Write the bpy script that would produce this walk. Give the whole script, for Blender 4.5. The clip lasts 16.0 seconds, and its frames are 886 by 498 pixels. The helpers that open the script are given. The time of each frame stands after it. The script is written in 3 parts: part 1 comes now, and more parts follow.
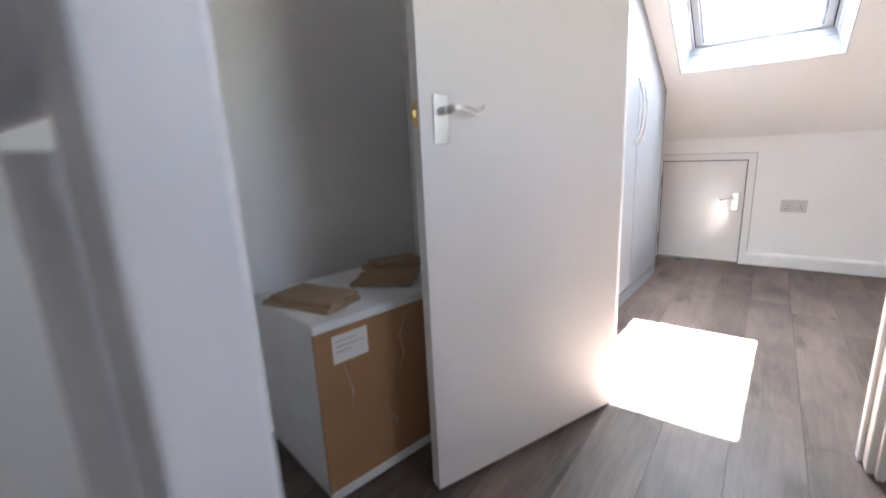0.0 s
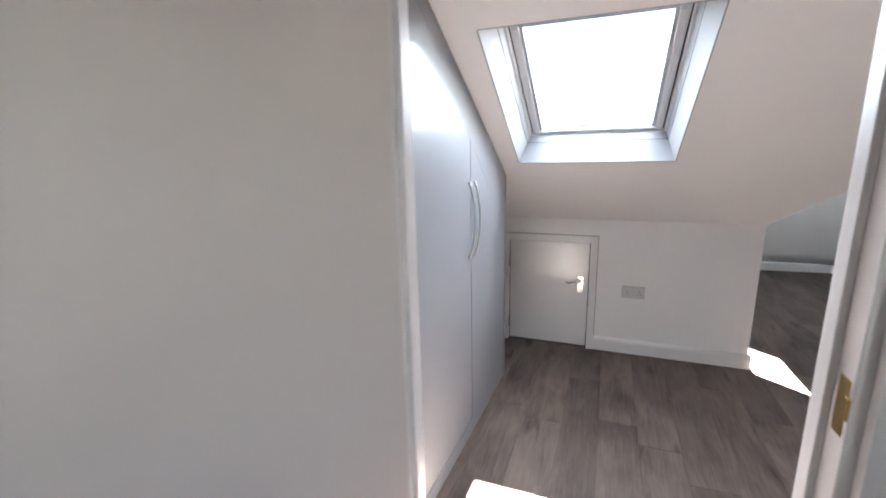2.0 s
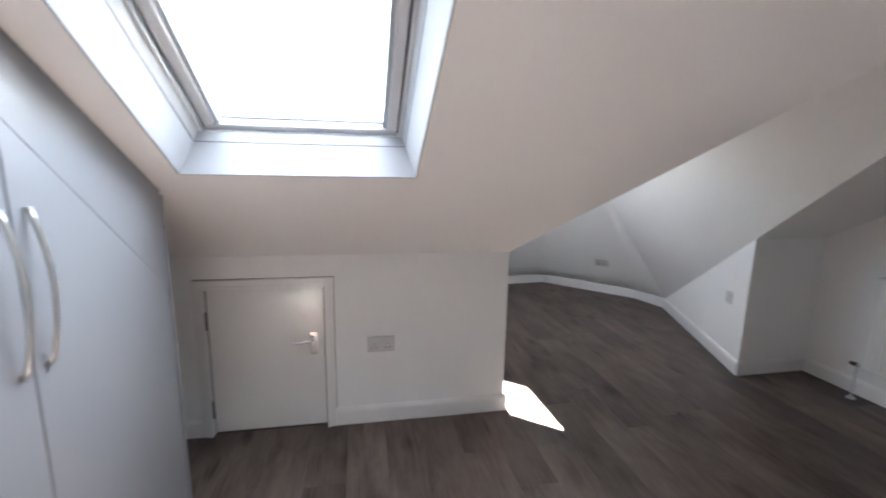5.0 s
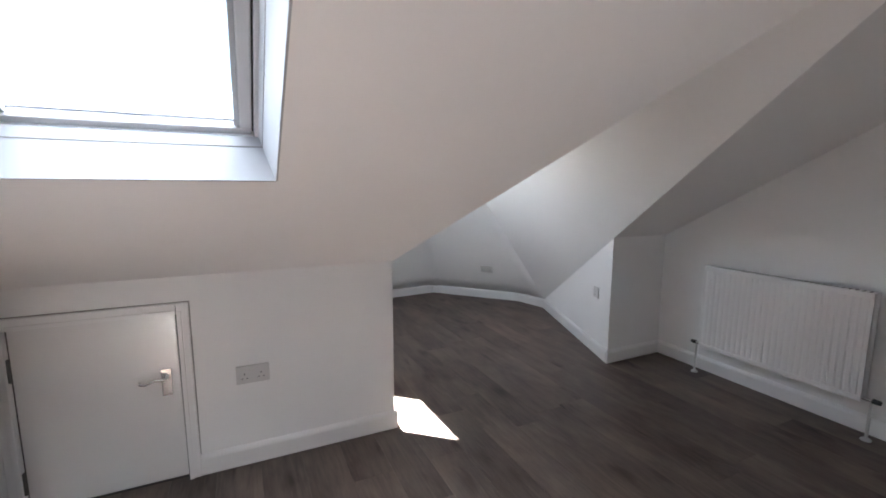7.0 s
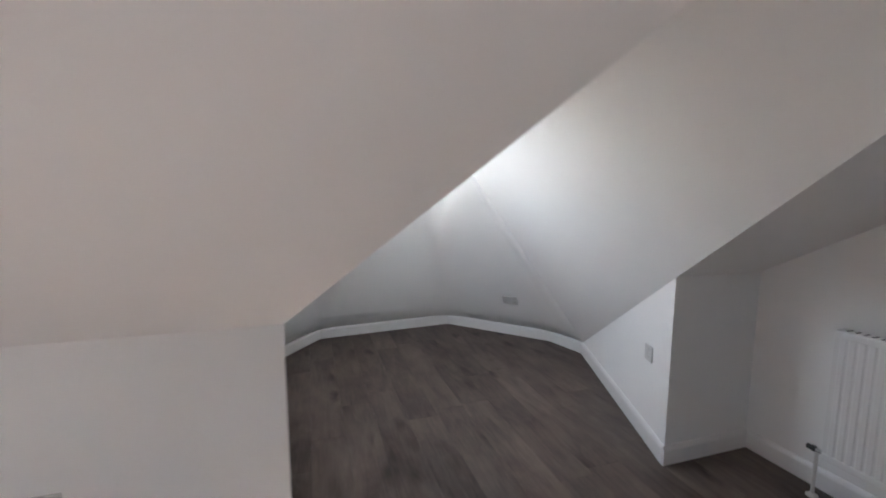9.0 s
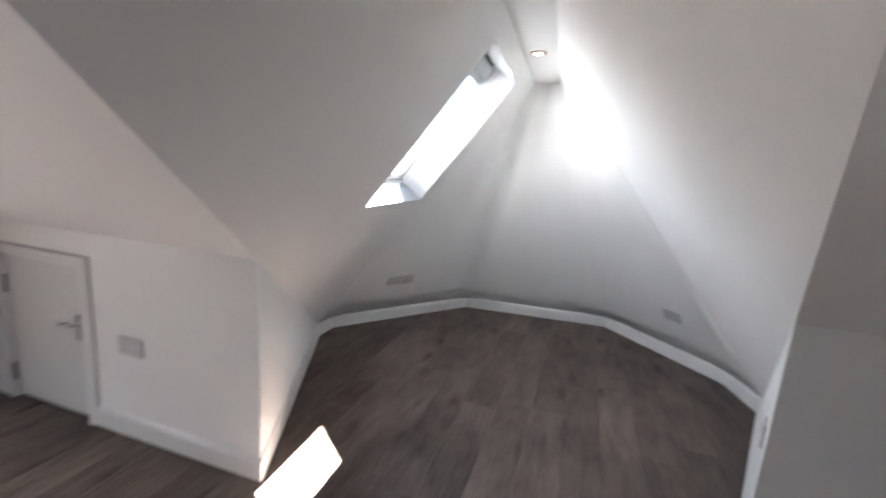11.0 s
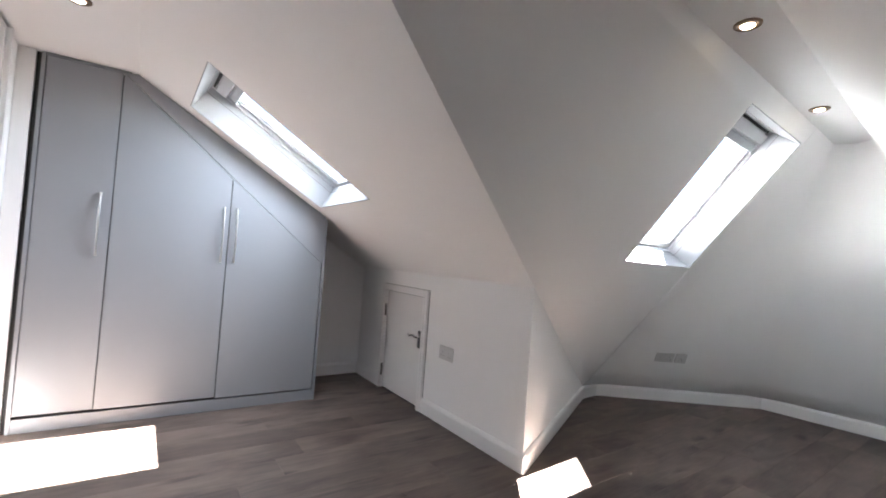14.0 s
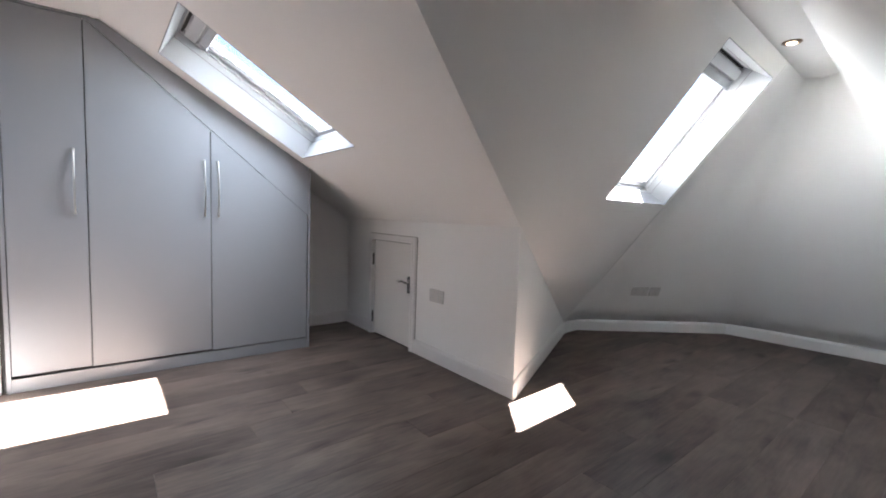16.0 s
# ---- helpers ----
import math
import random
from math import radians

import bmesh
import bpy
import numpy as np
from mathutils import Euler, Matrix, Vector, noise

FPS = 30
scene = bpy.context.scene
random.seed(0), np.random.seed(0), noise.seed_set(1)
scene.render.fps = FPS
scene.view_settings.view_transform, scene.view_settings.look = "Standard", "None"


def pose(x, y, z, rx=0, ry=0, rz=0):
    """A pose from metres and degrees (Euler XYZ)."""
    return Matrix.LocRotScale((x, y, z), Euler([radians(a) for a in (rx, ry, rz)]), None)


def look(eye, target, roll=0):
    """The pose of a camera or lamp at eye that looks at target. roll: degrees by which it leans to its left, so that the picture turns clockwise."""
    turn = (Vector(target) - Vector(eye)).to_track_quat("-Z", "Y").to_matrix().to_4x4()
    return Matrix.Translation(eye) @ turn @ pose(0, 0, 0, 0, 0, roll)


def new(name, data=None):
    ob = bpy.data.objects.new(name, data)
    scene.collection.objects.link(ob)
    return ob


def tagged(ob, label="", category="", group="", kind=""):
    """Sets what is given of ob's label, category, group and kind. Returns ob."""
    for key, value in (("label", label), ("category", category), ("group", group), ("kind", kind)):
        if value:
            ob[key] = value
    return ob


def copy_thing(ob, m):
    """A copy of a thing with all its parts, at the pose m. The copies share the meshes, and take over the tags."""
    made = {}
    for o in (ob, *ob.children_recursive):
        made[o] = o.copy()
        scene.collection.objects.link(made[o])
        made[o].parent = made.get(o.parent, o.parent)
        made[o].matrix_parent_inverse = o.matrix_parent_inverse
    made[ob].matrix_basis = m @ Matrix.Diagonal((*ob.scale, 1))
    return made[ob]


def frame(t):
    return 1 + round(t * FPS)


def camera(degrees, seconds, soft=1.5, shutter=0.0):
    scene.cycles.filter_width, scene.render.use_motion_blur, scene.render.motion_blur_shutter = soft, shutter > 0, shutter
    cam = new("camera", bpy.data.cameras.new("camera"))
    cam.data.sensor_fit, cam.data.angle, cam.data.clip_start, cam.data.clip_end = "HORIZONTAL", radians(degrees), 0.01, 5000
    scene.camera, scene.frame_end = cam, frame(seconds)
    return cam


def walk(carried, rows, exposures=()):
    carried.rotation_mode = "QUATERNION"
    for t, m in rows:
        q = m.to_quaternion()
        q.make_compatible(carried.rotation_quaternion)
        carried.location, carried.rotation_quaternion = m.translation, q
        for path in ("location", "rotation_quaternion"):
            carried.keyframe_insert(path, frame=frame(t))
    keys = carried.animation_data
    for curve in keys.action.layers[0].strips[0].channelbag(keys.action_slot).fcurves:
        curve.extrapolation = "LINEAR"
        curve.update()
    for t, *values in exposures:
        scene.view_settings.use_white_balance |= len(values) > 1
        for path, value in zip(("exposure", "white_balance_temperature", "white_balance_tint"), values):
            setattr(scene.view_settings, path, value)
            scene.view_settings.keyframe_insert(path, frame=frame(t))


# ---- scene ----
cam = camera(92.0, 16.0, soft=1.8, shutter=0.5)
PATH = [
    (0, (-0.907, -3.955, 0.961), (-2.093, -2.407, 0.516), -2.7),
    (0.5, (-0.922, -3.766, 1.113), (-2.104, -2.2, 0.723), -2.4),
    (1, (-0.952, -3.554, 1.25), (-1.815, -1.796, 0.841), -1.0),
    (1.5, (-0.956, -3.359, 1.352), (-1.689, -1.547, 0.928), -0.5),
    (2, (-0.948, -3.124, 1.436), (-1.654, -1.304, 0.999), -1.3),
    (2.5, (-0.974, -2.881, 1.47), (-1.561, -1.023, 1.017), -0.4),
    (3, (-0.989, -2.631, 1.436), (-1.486, -0.743, 0.999), -0.4),
    (3.5, (-0.987, -2.456, 1.388), (-1.421, -0.542, 1.0), -0.4),
    (4, (-0.955, -2.319, 1.409), (-1.201, -0.375, 1.012), -0.3),
    (4.5, (-0.905, -2.257, 1.409), (-0.849, -0.296, 1.022), 0.5),
    (5, (-0.841, -2.241, 1.396), (-0.468, -0.309, 1.04), 1.0),
    (7.5, (-0.692, -2.121, 1.348), (0.161, -0.332, 1.078), -0.0),
    (8, (-0.555, -1.893, 1.383), (0.22, -0.067, 1.134), -0.4),
    (10.5, (1.024, -1.26, 1.378), (0.912, 0.717, 1.094), 3.3),
    (11, (1.138, -1.321, 1.364), (0.541, 0.552, 0.994), 4.1),
    (11.5, (1.213, -1.401, 1.327), (0.191, 0.261, 0.889), 4.0),
    (12, (1.334, -1.433, 1.249), (0.082, 0.084, 0.885), 5.3),
    (12.5, (1.39, -1.471, 1.146), (0.006, -0.047, 0.911), 6.7),
    (13, (1.438, -1.535, 1.03), (-0.076, -0.232, 0.923), 7.3),
    (13.5, (1.488, -1.605, 1.052), (-0.054, -0.331, 1.082), 3.8),
    (14, (1.512, -1.695, 1.065), (-0.118, -0.538, 1.12), 4.2),
    (14.5, (1.543, -1.757, 1.048), (-0.08, -0.588, 1.045), 3.7),
    (15, (1.54, -1.769, 1.027), (-0.005, -0.501, 0.953), 3.4),
    (15.5, (1.533, -1.77, 1.018), (0.01, -0.48, 0.892), 2.8),
    (16, (1.524, -1.78, 1.012), (-0.032, -0.533, 0.855), 1.9),
]
walk(cam, [(t, look(eye, target, roll)) for t, eye, target, roll in PATH], [(0.0, 6.3), (0.5, 6.0), (1.0, 5.6), (2.0, 5.4), (3.0, 5.15), (4.0, 5.25), (5.0, 5.3), (8.0, 5.3), (10.5, 5.4), (11.0, 5.55), (12.0, 5.45), (14.0, 5.5), (15.0, 5.3), (16.0, 5.25)])

# ---- world, sun, daylight ----
SUN_WAY = Vector((-0.078, -0.60, -1.0)).normalized()
world = bpy.data.worlds.new("sky")
scene.world = world
world.use_nodes = True
wn = world.node_tree.nodes
sky = wn.new("ShaderNodeTexSky")
sky.sky_type = "NISHITA"
sky.sun_disc = False
sky.dust_density, sky.air_density = 0.0, 1.0
sky.sun_elevation = math.asin(-SUN_WAY.z)
sky.sun_rotation = math.atan2(-SUN_WAY.x, -SUN_WAY.y)
world.node_tree.links.new(sky.outputs[0], wn["Background"].inputs[0])
wn["Background"].inputs[1].default_value = 0.012

sun = new("sun", bpy.data.lights.new("sun", "SUN"))
sun.data.energy, sun.data.angle, sun.data.color = 5.0, radians(0.53), (1.0, 0.985, 0.965)
sun.matrix_world = Matrix.Translation((0, 6, 8)) @ SUN_WAY.to_track_quat("-Z", "Y").to_matrix().to_4x4()
DAY = 0.7
ALCOVE_DAY = 0.2
# Fill light for the landing, through an added opening that is never in view.
LANDING_FILL = 0.056


# ---- materials ----
def material(name, color, rough=0.5, metal=0.0, spots=0.0, scale=4.0, bump=0.0, bump_scale=60.0, coat=0.0):
    m = bpy.data.materials.new(name)
    m.use_nodes = True
    nt = m.node_tree
    b = nt.nodes["Principled BSDF"]
    b.inputs["Base Color"].default_value = (*color, 1)
    b.inputs["Roughness"].default_value = rough
    b.inputs["Metallic"].default_value = metal
    b.inputs["Coat Weight"].default_value = coat
    b.inputs["Coat Roughness"].default_value = 0.05
    tc = nt.nodes.new("ShaderNodeTexCoord")
    if spots:
        n = nt.nodes.new("ShaderNodeTexNoise")
        n.inputs["Scale"].default_value, n.inputs["Detail"].default_value = scale, 6
        nt.links.new(tc.outputs["Object"], n.inputs["Vector"])
        r = nt.nodes.new("ShaderNodeValToRGB")
        r.color_ramp.elements[0].position, r.color_ramp.elements[1].position = 0.3, 0.7
        r.color_ramp.elements[0].color = (*[c * (1 - spots) for c in color], 1)
        r.color_ramp.elements[1].color = (*[min(1, c * (1 + spots * 0.6)) for c in color], 1)
        nt.links.new(n.outputs[0], r.inputs[0])
        nt.links.new(r.outputs[0], b.inputs["Base Color"])
        rr = nt.nodes.new("ShaderNodeMapRange")
        rr.inputs[3].default_value, rr.inputs[4].default_value = rough * 0.85, min(1, rough * 1.2)
        nt.links.new(n.outputs[0], rr.inputs[0])
        nt.links.new(rr.outputs[0], b.inputs["Roughness"])
    if bump:
        n2 = nt.nodes.new("ShaderNodeTexNoise")
        n2.inputs["Scale"].default_value, n2.inputs["Detail"].default_value = bump_scale, 4
        nt.links.new(tc.outputs["Object"], n2.inputs["Vector"])
        bp = nt.nodes.new("ShaderNodeBump")
        bp.inputs["Strength"].default_value, bp.inputs["Distance"].default_value = bump, 0.004
        nt.links.new(n2.outputs[0], bp.inputs["Height"])
        nt.links.new(bp.outputs[0], b.inputs["Normal"])
    return m


def oak_material():
    """Grey-brown oak laminate: long grain, cathedral streaks, dark knots, a shade of its own for each board."""
    m = bpy.data.materials.new("grey_oak")
    m.use_nodes = True
    nt = m.node_tree
    L, N = nt.links.new, nt.nodes.new
    b = nt.nodes["Principled BSDF"]
    tc, info = N("ShaderNodeTexCoord"), N("ShaderNodeObjectInfo")
    off = N("ShaderNodeVectorMath"); off.operation = "SCALE"; off.inputs[0].default_value = (37.0, 91.0, 13.0)
    L(info.outputs["Random"], off.inputs["Scale"])
    add = N("ShaderNodeVectorMath"); add.operation = "ADD"
    L(tc.outputs["Object"], add.inputs[0]); L(off.outputs[0], add.inputs[1])

    def stretched(sx, sy, scale, detail, rough=0.6, distort=0.0):
        mp = N("ShaderNodeMapping"); mp.inputs["Scale"].default_value = (sx, sy, 1)
        L(add.outputs[0], mp.inputs["Vector"])
        n = N("ShaderNodeTexNoise")
        n.inputs["Scale"].default_value, n.inputs["Detail"].default_value = scale, detail
        n.inputs["Roughness"].default_value, n.inputs["Distortion"].default_value = rough, distort
        L(mp.outputs[0], n.inputs["Vector"])
        return n
    grain = stretched(16, 1.0, 5, 8, 0.72, 0.5)
    streak = stretched(3.4, 0.8, 2.6, 6, 0.62, 1.2)
    cloud = stretched(1.3, 0.8, 1.6, 4)
    ramp = N("ShaderNodeValToRGB")
    ramp.color_ramp.elements[0].position, ramp.color_ramp.elements[1].position = 0.38, 0.64
    ramp.color_ramp.elements[0].color, ramp.color_ramp.elements[1].color = (0.044, 0.031, 0.0265, 1), (0.195, 0.148, 0.124, 1)
    mix = N("ShaderNodeMix"); mix.data_type = "FLOAT"; mix.inputs[0].default_value = 0.5
    L(grain.outputs[0], mix.inputs[2]); L(streak.outputs[0], mix.inputs[3])
    mix2 = N("ShaderNodeMix"); mix2.data_type = "FLOAT"; mix2.inputs[0].default_value = 0.45
    L(mix.outputs[0], mix2.inputs[2]); L(cloud.outputs[0], mix2.inputs[3])
    L(mix2.outputs[0], ramp.inputs[0])
    # scattered knots with a smoky tail along the board
    warp = N("ShaderNodeVectorMath"); warp.operation = "SCALE"; warp.inputs["Scale"].default_value = 0.16
    L(streak.outputs["Color"], warp.inputs[0])
    bent = N("ShaderNodeVectorMath"); bent.operation = "ADD"
    L(add.outputs[0], bent.inputs[0]); L(warp.outputs[0], bent.inputs[1])
    flatv = N("ShaderNodeMapping"); flatv.inputs["Scale"].default_value = (1.0, 0.36, 0.0)
    L(bent.outputs[0], flatv.inputs["Vector"])
    cells = N("ShaderNodeTexVoronoi"); cells.voronoi_dimensions = "2D"; cells.inputs["Scale"].default_value = 4.2
    L(flatv.outputs[0], cells.inputs["Vector"])
    kr = N("ShaderNodeValToRGB")
    kr.color_ramp.elements[0].position, kr.color_ramp.elements[1].position = 0.03, 0.17
    kr.color_ramp.elements[0].color, kr.color_ramp.elements[1].color = (0.24, 0.21, 0.20, 1), (1, 1, 1, 1)
    L(cells.outputs["Distance"], kr.inputs[0])
    mul = N("ShaderNodeMix"); mul.data_type = "RGBA"; mul.blend_type = "MULTIPLY"
    pick = N("ShaderNodeSeparateColor")
    L(cells.outputs["Color"], pick.inputs[0]); L(pick.outputs[0], mul.inputs[0])
    L(ramp.outputs[0], mul.inputs[6]); L(kr.outputs[0], mul.inputs[7])
    hsv = N("ShaderNodeHueSaturation")
    vr = N("ShaderNodeMapRange"); vr.inputs[3].default_value, vr.inputs[4].default_value = 0.88, 1.12
    L(info.outputs["Random"], vr.inputs[0]); L(vr.outputs[0], hsv.inputs["Value"])
    L(mul.outputs[2], hsv.inputs["Color"]); L(hsv.outputs[0], b.inputs["Base Color"])
    b.inputs["Specular IOR Level"].default_value = 0.3
    rr = N("ShaderNodeMapRange"); rr.inputs[3].default_value, rr.inputs[4].default_value = 0.36, 0.58
    L(grain.outputs[0], rr.inputs[0]); L(rr.outputs[0], b.inputs["Roughness"])
    bp = N("ShaderNodeBump"); bp.inputs["Strength"].default_value, bp.inputs["Distance"].default_value = 0.25, 0.002
    L(grain.outputs[0], bp.inputs["Height"]); L(bp.outputs[0], b.inputs["Normal"])
    return m


PLASTER = material("matt_white_emulsion", (0.860, 0.855, 0.848), 0.75, spots=0.02, scale=1.5, bump=0.06, bump_scale=90)
GLOSS_WHITE = material("white_gloss_paint", (0.80, 0.79, 0.78), 0.17, spots=0.015, scale=3, bump=0.03, bump_scale=25)
TRIM = material("white_satin_trim", (0.80, 0.79, 0.785), 0.35, spots=0.02, scale=5, bump=0.03, bump_scale=40)
DOOR_WHITE = material("white_door_paint", (0.78, 0.745, 0.725), 0.42, spots=0.02, scale=2.5, bump=0.05, bump_scale=70)
WARDROBE = material("silver_gloss_laminate", (0.265, 0.272, 0.292), 0.38, spots=0.015, scale=2, coat=0.35)
WARDROBE.node_tree.nodes["Principled BSDF"].inputs["Specular IOR Level"].default_value = 0.4
# Near-black for painted gap shade, and for dark parts such as valve caps.
EDGE_DARK = material("gap_shade_and_dark_parts", (0.03, 0.03, 0.03), 0.8)
# Grey that stands for the shade in narrow gaps and grooves.
JOINT_SHADE = material("joint_shade_grey", (0.22, 0.205, 0.19), 0.9, spots=0.2, scale=30)
CHROME = material("polished_chrome", (0.78, 0.78, 0.78), 0.14, 1.0)
BRUSHED = material("brushed_nickel", (0.62, 0.61, 0.59), 0.3, 1.0, spots=0.05, scale=40)
COPPER = material("antique_copper", (0.22, 0.15, 0.11), 0.35, 1.0, spots=0.05, scale=40)
BRASS = material("brass", (0.60, 0.42, 0.16), 0.3, 1.0)
PLASTIC = material("white_plastic", (0.60, 0.59, 0.58), 0.35, spots=0.01, scale=8)
SOCKET_HOLE = material("socket_slot", (0.04, 0.04, 0.04), 0.6)
RADIATOR = material("radiator_enamel", (0.80, 0.79, 0.78), 0.3, spots=0.015, scale=4)
# White lining greyed in the colour to hold back bounced sunlight.
LINING = material("toned_down_window_lining", (0.40, 0.41, 0.425), 0.7, spots=0.015, scale=5, bump=0.03, bump_scale=60)
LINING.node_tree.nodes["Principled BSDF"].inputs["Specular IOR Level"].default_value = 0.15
DARK_STEEL = material("dull_steel", (0.16, 0.155, 0.15), 0.5, 0.8, spots=0.08, scale=40)
PINE = material("white_lacquered_pine", (0.52, 0.53, 0.545), 0.45, spots=0.015, scale=6)
GREY_ALU = material("grey_aluminium", (0.42, 0.44, 0.47), 0.42, 0.3, spots=0.05, scale=20)
CARDBOARD = material("brown_cardboard", (0.37, 0.195, 0.09), 0.62, spots=0.10, scale=5, bump=0.1, bump_scale=12, coat=0.35)
FOAM = material("white_polystyrene", (0.74, 0.74, 0.74), 0.6, spots=0.06, scale=9, bump=0.2, bump_scale=80)
CARD_FLAP = material("card_offcut", (0.34, 0.235, 0.15), 0.8, spots=0.12, scale=8, bump=0.1, bump_scale=50)
PAPER = material("paper_label", (0.72, 0.71, 0.69), 0.6, spots=0.03, scale=20)
INK = material("ink", (0.42, 0.42, 0.42), 0.7)
STAIR_WHITE = material("white_newel_paint", (0.66, 0.66, 0.70), 0.45, spots=0.03, scale=6, bump=0.04, bump_scale=50)
SUBFLOOR = material("floor_joint", (0.05, 0.04, 0.035), 0.7, spots=0.05)
OAK = oak_material()
ROOF_OUT = material("roof_felt", (0.12, 0.11, 0.11), 0.9, spots=0.1)

GLASS = bpy.data.materials.new("window_glass")
GLASS.use_nodes = True
gn = GLASS.node_tree
gn.nodes.remove(gn.nodes["Principled BSDF"])
clear, shine, blend = (gn.nodes.new(k) for k in ("ShaderNodeBsdfTransparent", "ShaderNodeBsdfGlossy", "ShaderNodeMixShader"))
clear.inputs[0].default_value = (0.97, 0.98, 0.98, 1)
shine.inputs["Roughness"].default_value = 0.02
blend.inputs[0].default_value = 0.05
gn.links.new(clear.outputs[0], blend.inputs[1])
gn.links.new(shine.outputs[0], blend.inputs[2])
gn.links.new(blend.outputs[0], gn.nodes["Material Output"].inputs[0])

LED = bpy.data.materials.new("warm_led")
LED.use_nodes = True
lb = LED.node_tree.nodes["Principled BSDF"]
lb.inputs["Base Color"].default_value = (1, 0.9, 0.75, 1)
lb.inputs["Emission Color"].default_value = (1.0, 0.80, 0.55, 1)
lb.inputs["Emission Strength"].default_value = 0.55


# ---- builders ----
def finish(name, bm, mat, smooth=False):
    bmesh.ops.recalc_face_normals(bm, faces=bm.faces)
    me = bpy.data.meshes.new(name)
    bm.to_mesh(me)
    bm.free()
    for mm in (mat if isinstance(mat, (list, tuple)) else [mat]):
        me.materials.append(mm)
    if smooth:
        for p in me.polygons:
            p.use_smooth = True
    return new(name, me)


def part(name, bm, mat, parent, label="", smooth=False):
    ob = finish(name, bm, mat, smooth)
    ob.parent = parent
    if label:
        ob["label"] = label
    return ob


def base(name, m, label, category, group="", kind=""):
    e = new(name)
    e.matrix_basis = m
    return tagged(e, label, category, group, kind)


def box(x0, y0, z0, x1, y1, z1, bevel=0.0, seg=2, bm=None):
    own = bmesh.new()
    bmesh.ops.create_cube(own, size=1)
    for v in own.verts:
        v.co = Vector(((x0 + x1) / 2 + v.co.x * (x1 - x0), (y0 + y1) / 2 + v.co.y * (y1 - y0), (z0 + z1) / 2 + v.co.z * (z1 - z0)))
    if bevel:
        bmesh.ops.bevel(own, geom=own.edges[:], offset=bevel, segments=seg, affect="EDGES", profile=0.6)
    if bm is None:
        return own
    me = bpy.data.meshes.new("tmp")
    own.to_mesh(me)
    own.free()
    bm.from_mesh(me)
    bpy.data.meshes.remove(me)
    return bm


def prism(profile, way):
    """A closed planar polygon in space, pushed along way."""
    bm = bmesh.new()
    a = [bm.verts.new(p) for p in profile]
    b = [bm.verts.new(Vector(p) + Vector(way)) for p in profile]
    bm.faces.new(a)
    bm.faces.new(b[::-1])
    for i in range(len(a)):
        j = (i + 1) % len(a)
        bm.faces.new((a[j], a[i], b[i], b[j]))
    return bm


def slab(outer, way, hole=None):
    """A flat polygon, with a hole if one is given, pushed along way into a solid."""
    bm = bmesh.new()
    loops = []
    for pts in ([outer, hole] if hole else [outer]):
        vs = [bm.verts.new(p) for p in pts]
        for i in range(len(vs)):
            bm.edges.new((vs[i], vs[(i + 1) % len(vs)]))
        loops.append(vs)
    bmesh.ops.triangle_fill(bm, edges=bm.edges[:], use_beauty=True)
    front = bm.faces[:]
    twin = {v: bm.verts.new(v.co + Vector(way)) for v in bm.verts[:]}
    for f in front:
        bm.faces.new([twin[v] for v in f.verts][::-1])
    for vs in loops:
        for i in range(len(vs)):
            j = (i + 1) % len(vs)
            bm.faces.new((vs[i], vs[j], twin[vs[j]], twin[vs[i]]))
    return bm


def tube(points, radius, sides=12, flat=1.0, up=Vector((0, 0, 1))):
    """A round or flattened bar along points; radius may be a list."""
    bm = bmesh.new()
    pts = [Vector(p) for p in points]
    rings = []
    for i, p in enumerate(pts):
        d = (pts[min(i + 1, len(pts) - 1)] - pts[max(i - 1, 0)]).normalized()
        side = d.cross(up)
        side = side.normalized() if side.length > 1e-4 else Vector((1, 0, 0))
        nrm = side.cross(d)
        r = radius[i] if isinstance(radius, (list, tuple)) else radius
        rings.append([bm.verts.new(p + r * (math.cos(a) * side + flat * math.sin(a) * nrm)) for a in [2 * math.pi * k / sides for k in range(sides)]])
    for i in range(len(rings) - 1):
        for k in range(sides):
            bm.faces.new((rings[i][k], rings[i][(k + 1) % sides], rings[i + 1][(k + 1) % sides], rings[i + 1][k]))
    bm.faces.new(rings[0][::-1])
    bm.faces.new(rings[-1])
    return bm


def turned(profile, sides=24):
    """A lathe shape about z from (radius, z) pairs."""
    bm = bmesh.new()
    rings = [[bm.verts.new((r * math.cos(2 * math.pi * k / sides), r * math.sin(2 * math.pi * k / sides), z)) for k in range(sides)] for r, z in profile]
    for i in range(len(rings) - 1):
        for k in range(sides):
            bm.faces.new((rings[i][k], rings[i][(k + 1) % sides], rings[i + 1][(k + 1) % sides], rings[i + 1][k]))
    bm.faces.new(rings[0][::-1])
    bm.faces.new(rings[-1])
    return bm


def structure(name, bm, mat, label, category, smooth=False):
    return tagged(finish(name, bm, mat, smooth), label, category, kind="structure")


# ---- plan ----
CEIL = 2.02                     # flat ceiling
KNEE = 0.962                    # top of the low walls
PITCH = 0.60                    # main roof: rise per metre
LEAN = 0.04                     # the alcove's axis leans this much to -x per metre of y
A = (-0.03, 0.0)                # corner of the left low wall
C = (1.775, 0.165)              # corner of the right low wall
F1, F2, F3, F4, F5, F6 = (-0.718, 1.42), (-0.726, 1.62), (0.125, 2.74), (1.475, 2.85), (2.24, 2.01), (2.335, 1.64)
XL, XR = -2.09, 2.345           # left wall, radiator wall
YB = -2.28                      # room face of the entrance wall
LX0, LX1, LY0, LZ = -2.27, -0.2, -5.4, 2.33   # landing
YL = -2.40                      # landing face of the entrance wall
V1 = (0.815, -1.763)             # where the valleys reach the flat ceiling
V2 = (1.05, -1.62)
